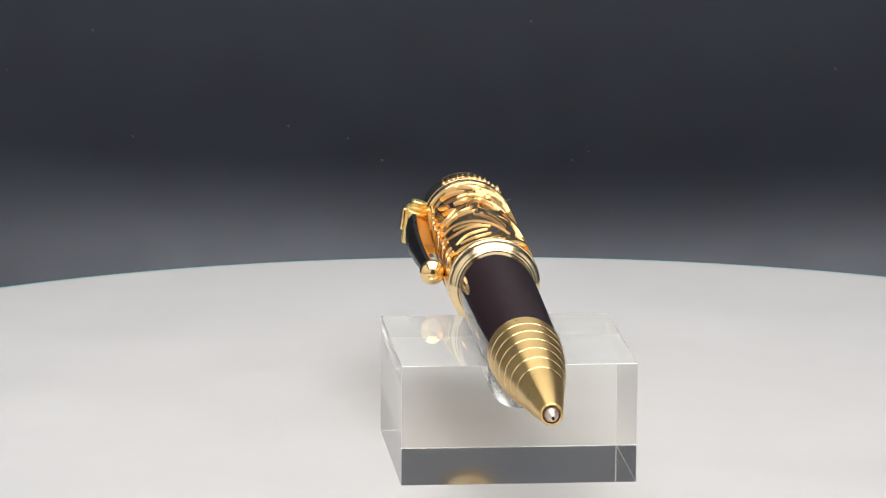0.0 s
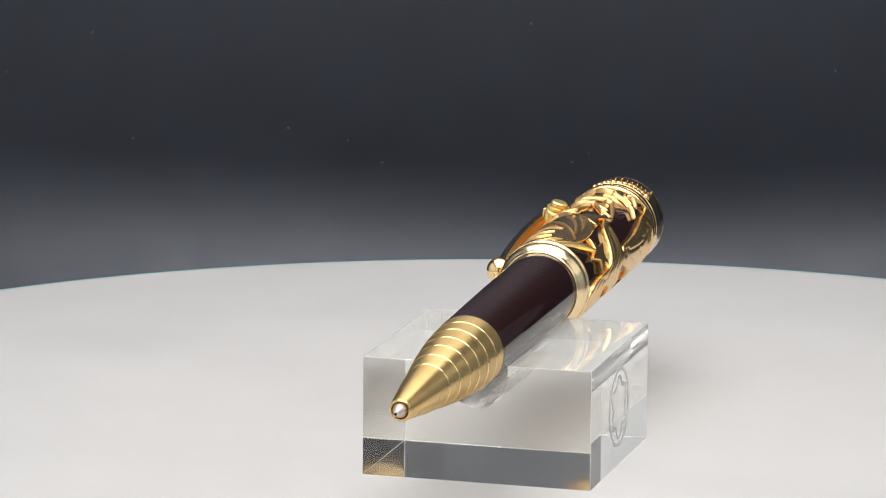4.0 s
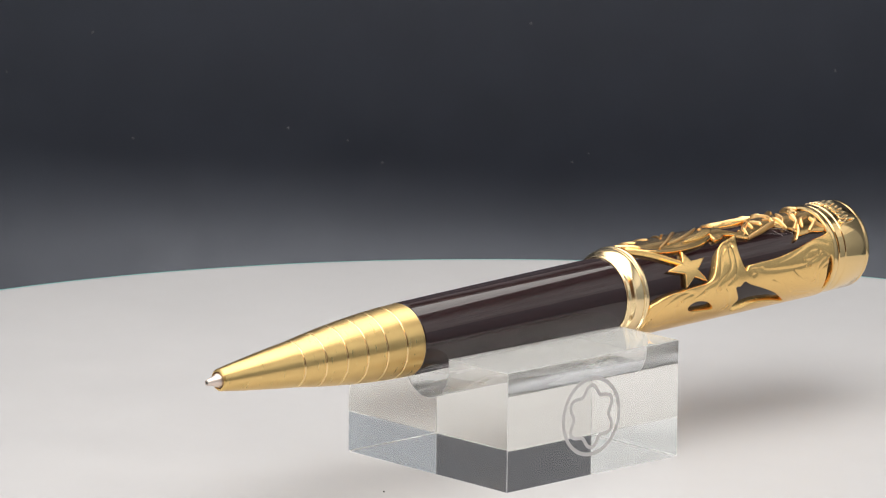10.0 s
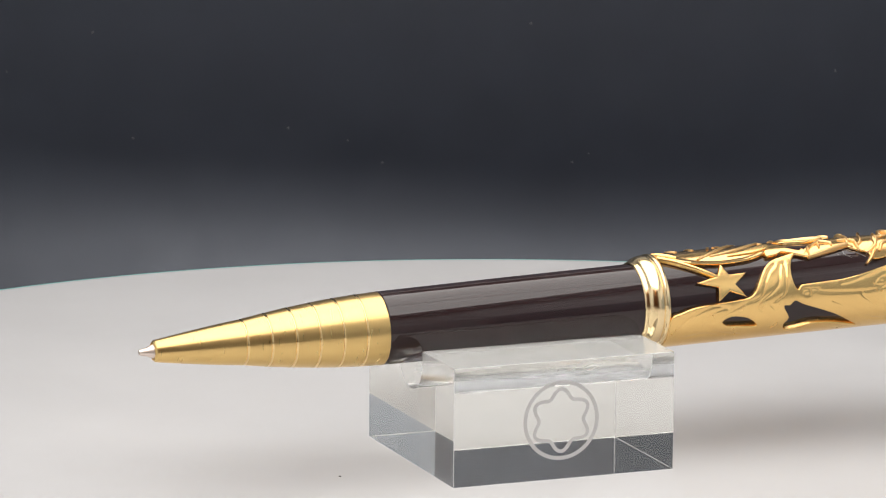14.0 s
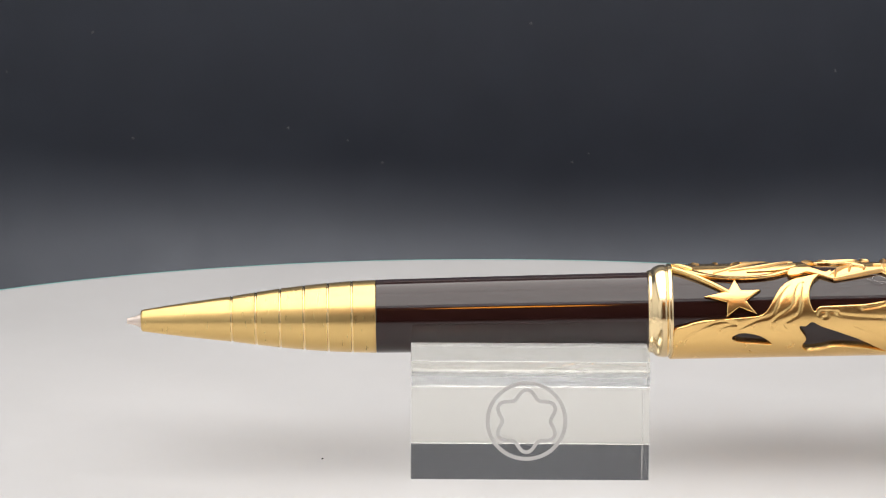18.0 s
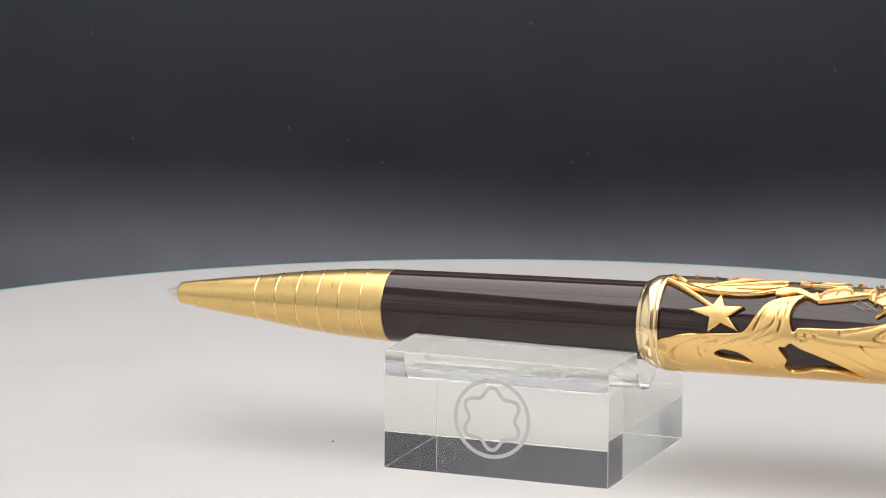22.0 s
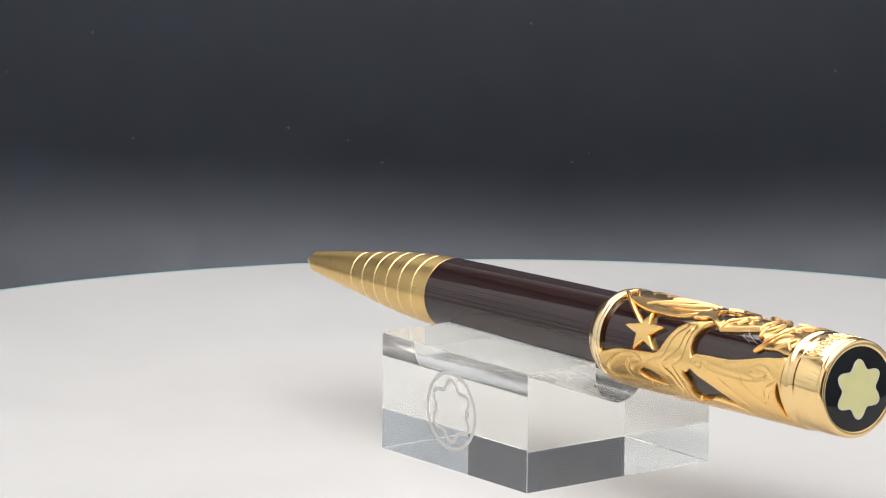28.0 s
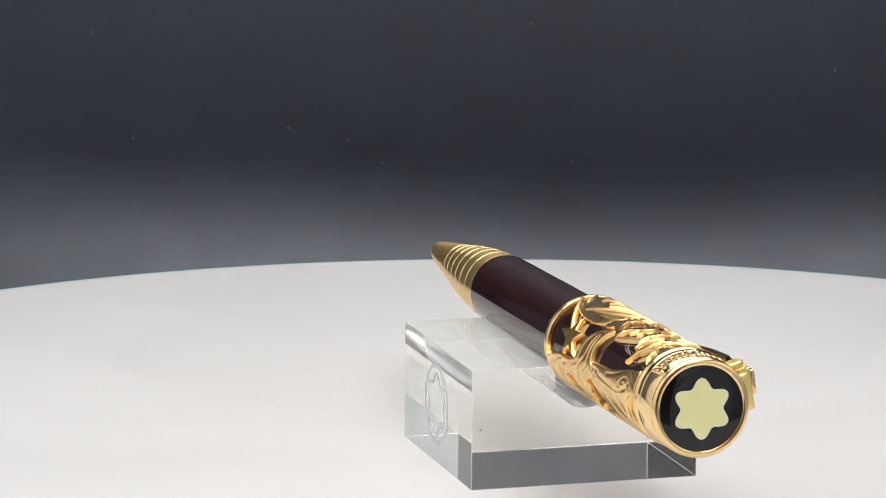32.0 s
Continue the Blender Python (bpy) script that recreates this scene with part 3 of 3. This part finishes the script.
cluster = [[(121.9, 60), (121.3, 69), (121.8, 83), (121.4, 98)], [(124.1, 49), (126.0, 61), (126.5, 76), (128.8, 79)], [(123.3, 33), (124.7, 44), (125.6, 56)], [(126.2, 49), (127.3, 62), (129.0, 65)],
           [(127.9, 75), (128.2, 90), (129.2, 105)], [(129.2, 62), (129.6, 52), (130.8, 43)], [(122.8, 62), (123.9, 72), (124.2, 86)], [(127.2, 42), (128.9, 50), (130.4, 60)]]
leaves = [[(127.3, 134), (126.6, 122), (125.0, 100)], [(121.7, 113), (122.1, 98)], [(123.7, 142), (120.1, 128)], [(117.9, 139), (115.4, 122)], [(127.0, 88), (126.7, 72), (125.9, 62)],
           [(130.2, 124), (129.6, 108), (130.1, 92)], [(119.0, 120), (118.3, 106), (119.4, 95)], [(113.6, 150), (113.0, 134), (114.6, 120)]]
leaves += [[(90.5 + 8 * k + 2.5 * j, 168 - 3 * j), (94 + 8 * k + 2 * j, 158), (93 + 8 * k + 3 * j, 146 + 2 * k)] for k in range(5) for j in range(2)]
for k, line in enumerate(arms + cluster + leaves):
    part("figure_relief", strand("figure_relief", line, STROKE, 0.34 + 0.07 * (k % 3), 0.82, 7.02), cap)
drape = [(87.7, 170), (92, 160), (99, 156), (105, 162), (112, 156), (120, 162), (131.2, 152), (131.2, 200), (131.2, 255), (122, 262), (113, 250), (104, 262), (95, 252), (87.7, 258), (87.6, 215)]
part("drape_relief", plate("drape_relief", drape, SATIN, 0.7, [[(94, 190), (99, 184), (104, 194), (98, 204)], [(110, 200), (117, 192), (124, 206), (116, 216)]],
     [[(89, 180), (95, 172), (104, 178), (112, 170)], [(90, 215), (98, 222), (108, 214)], [(112, 180), (120, 176), (128, 184)]]), cap, "satin gold draped relief")

# slanting script round the band that cannot be read: raised strokes of its size
script = random.Random(23)
v = 40.0
for k in range(12):
    big = 1.55 if k in (0, 6) else script.uniform(0.85, 1.1)
    mid, wide = 136.2, 4.2 * big ** 0.5
    line = [(mid - 1.1 * big, v), (mid + 0.6 * big, v + 0.35 * wide), (mid + 1.15 * big, v + 0.85 * wide), (mid + 0.3 * big, v + script.uniform(0.9, 1.15) * wide), (mid - 0.5 * big, v + 0.5 * wide),
            (mid - 1.0 * big, v + script.uniform(0.8, 1.0) * wide), (mid - 0.6 * big, v + 1.45 * wide)]
    part("raised_bar", strand("raised_bar", line, RING_GOLD, 0.17 if big < 1.3 else 0.24, script.uniform(0.24, 0.34) * big, 7.48, True, 5), band)
    v += (1.5 + script.uniform(0.0, 0.35)) * wide

# the clip: it bows out from the cap between the ball and the mount
CLIP_S, CLIP_R = (94.6, 97, 100, 104, 108, 112, 116, 120, 124, 128, 130.5), (10.1, 10.75, 11.2, 11.5, 11.75, 11.9, 11.9, 11.8, 11.55, 11.3, 11.2)


def clip_angle(s):
    return 177.0 - 5.0 * (s - 100) / 28


def clip_bar(name, mat, sections, corners):
    """A bar along the cap: sections of (millimetres along, radius, half width in degrees), corners of (share of the width, rise)."""
    pts = [on_cap(s, clip_angle(s) + dv * w, r + dr) for s, r, w in sections for dv, dr in corners]
    n, m = len(corners), len(sections)
    faces = [(n * i + j, n * i + (j + 1) % n, n * i + n + (j + 1) % n, n * i + n + j) for i in range(m - 1) for j in range(n)]
    faces += [tuple(range(n)), tuple(n * (m - 1) + j for j in range(n))]
    return mesh_of(name, pts, faces, mat, True, 40)


bow = [(s, float(np.interp(s, CLIP_S, CLIP_R)) - 0.85, 6.5 + 9.0 * min(1.0, (s - 94.6) / 30)) for s in np.linspace(94.6, 122.5, 30).tolist()]
clip = part("clip", clip_bar("clip", CLIP_BLACK, bow, ((-1.0, -0.35), (-0.98, 0.3), (-0.6, 0.78), (0.0, 0.85), (0.6, 0.78), (0.98, 0.3), (1, -0.35))), pen, "black lacquer outside of a gold clip")
part("clip_body", clip_bar("clip_body", CLIP_GOLD, bow, ((-0.8, -0.95), (-0.95, -0.3), (0.95, -0.3), (0.8, -0.95))), clip, "gold underside of the clip")
part("clip_web", clip_bar("clip_web", CLIP_GOLD, [(s, r, w * 0.55) for s, r, w in bow[15:] + [(126.0, 10.5, 14.5), (129.2, 10.4, 14.5)]], ((-0.5, -3.2), (-0.9, -0.8), (0.9, -0.8), (0.5, -3.2))), clip, "gold web under the clip")


def ball(name, centre, r, mat):
    bm = bmesh.new()
    bmesh.ops.create_uvsphere(bm, u_segments=32, v_segments=20, radius=r / 1000)
    bmesh.ops.translate(bm, verts=bm.verts, vec=centre)
    for f in bm.faces:
        f.smooth = True
    me = bpy.data.meshes.new(name)
    bm.to_mesh(me)
    bm.free()
    me.materials.append(mat)
    return me


part("clip_ball", ball("clip_ball", on_cap(94.0, 177.0, 9.6), 2.1, GOLD), clip, "polished gold ball")


def stud(name, s, v, r, profile, mat, segs=40):
    """A turned stud whose axis stands across the clip: profile of (height, radius) in millimetres."""
    a, base = radians(165.0), Vector(on_cap(s, v, r))
    axis, e1 = Vector((0, -math.sin(a), -math.cos(a))), Vector((1, 0, 0))
    e2 = axis.cross(e1)
    verts = [base + axis * h / 1000 + (e1 * math.cos(k) + e2 * math.sin(k)) * q / 1000 for h, q in profile for k in np.linspace(0, 2 * math.pi, segs, endpoint=False)]
    faces = [(i * segs + k, i * segs + (k + 1) % segs, (i + 1) * segs + (k + 1) % segs, (i + 1) * segs + k) for i in range(len(profile) - 1) for k in range(segs)]
    faces.append(tuple((len(profile) - 1) * segs + k for k in range(segs)))
    return mesh_of(name, verts, faces, mat, True, 40)


part("clip_mount", stud("clip_mount", 129.6, 157, 9.5, [(-2.7, 1.2), (-2.6, 1.4), (-1.45, 1.45), (-1.35, 1.85), (-1.0, 1.95), (-0.75, 1.7), (-0.5, 1.7), (-0.35, 1.95), (-0.05, 1.9), (0.05, 1.5)], MOUNT_GOLD), clip, "polished gold clip mount")
part("clip_head", stud("clip_head", 129.6, 157, 9.5, [(0.05, 1.3), (0.15, 1.42), (0.8, 1.42), (1.0, 1.2)], MOUNT_GOLD), clip, "polished gold clip head")


def boss(name, s0, s1, r0, r1, v, low, high, mat, bevel=0.35):
    """A bevelled block on the cap: stretch along, radii, and millimetres across at that angle."""
    bm, a = bmesh.new(), radians(v)
    bmesh.ops.create_cube(bm, size=1)
    for q in bm.verts:
        along, r, w = (s0 + s1) / 2 + q.co.x * (s1 - s0), (r0 + r1) / 2 + q.co.z * (r1 - r0), (low + high) / 2 + q.co.y * (high - low)
        q.co = ((along - MID) / 1000, (-r * math.cos(a) - w * math.sin(a)) / 1000, (r * math.sin(a) - w * math.cos(a)) / 1000)
    bmesh.ops.recalc_face_normals(bm, faces=bm.faces)
    bmesh.ops.bevel(bm, geom=bm.edges[:], offset=bevel / 1000, segments=3, profile=0.5, affect="EDGES")
    me = bpy.data.meshes.new(name)
    bm.to_mesh(me)
    bm.free()
    for p in me.polygons:
        p.use_smooth = True
    me.set_sharp_from_angle(angle=radians(35))
    me.materials.append(mat)
    return me


part("clip_bracket", boss("clip_bracket", 128.9, 131.0, 6.8, 11.2, 172, -4.2, 2.4, MOUNT_GOLD), clip, "polished gold bracket of the clip")
part("clip_button", boss("clip_button", 129.2, 130.8, 11.1, 11.8, 172, -1.9, 1.9, GOLD, 0.25), clip, "polished gold boss")
FIBRE = material("white_fibre", (0.45, 0.45, 0.45), 0.6)


def hair(name, points, mat, r=0.03):
    """A thin thread through points of (millimetres along, degrees round, radius)."""
    line = [Vector(p) for p in smooth_line([tuple(1000 * c for c in on_cap(*p)) for p in points], 5).tolist()]
    verts, faces = [], []
    for i, p in enumerate(line):
        way = (line[min(i + 1, len(line) - 1)] - line[max(i - 1, 0)]).normalized()
        side = way.orthogonal().normalized()
        for j in range(4):
            verts.append((p + r * (side * math.cos(j * math.pi / 2) + way.cross(side) * math.sin(j * math.pi / 2))) / 1000)
    for i in range(len(line) - 1):
        faces += [(4 * i + j, 4 * i + (j + 1) % 4, 4 * i + 4 + (j + 1) % 4, 4 * i + 4 + j) for j in range(4)]
    return mesh_of(name, verts, faces, mat)


for line in ([(118.8, 52, 7.05), (120.4, 46, 7.5), (122.2, 45, 7.3)], [(119.2, 61, 7.1), (121.0, 50, 8.0), (123.4, 42, 7.5)], [(120.0, 57, 7.1), (119.6, 48, 7.8), (121.2, 43, 7.2)],
             [(123.8, 47, 7.2), (123.6, 46, 8.2), (124.2, 43, 8.8)]):
    part("lint_fibre", hair("lint_fibre", line, FIBRE), cap, "fine white lint fibre")


# ---- what turns ----
def motions():
    times = [0, 0.1, 0.5] + [float(k) for k in range(1, 32)] + [31.5, 31.9, SECONDS]
    for ob, base in ((turntable, Matrix.Identity(4)), (block, BLOCK), (pen, PEN)):
        walk(ob, [(t, turn(t) @ base) for t in times])


motions()
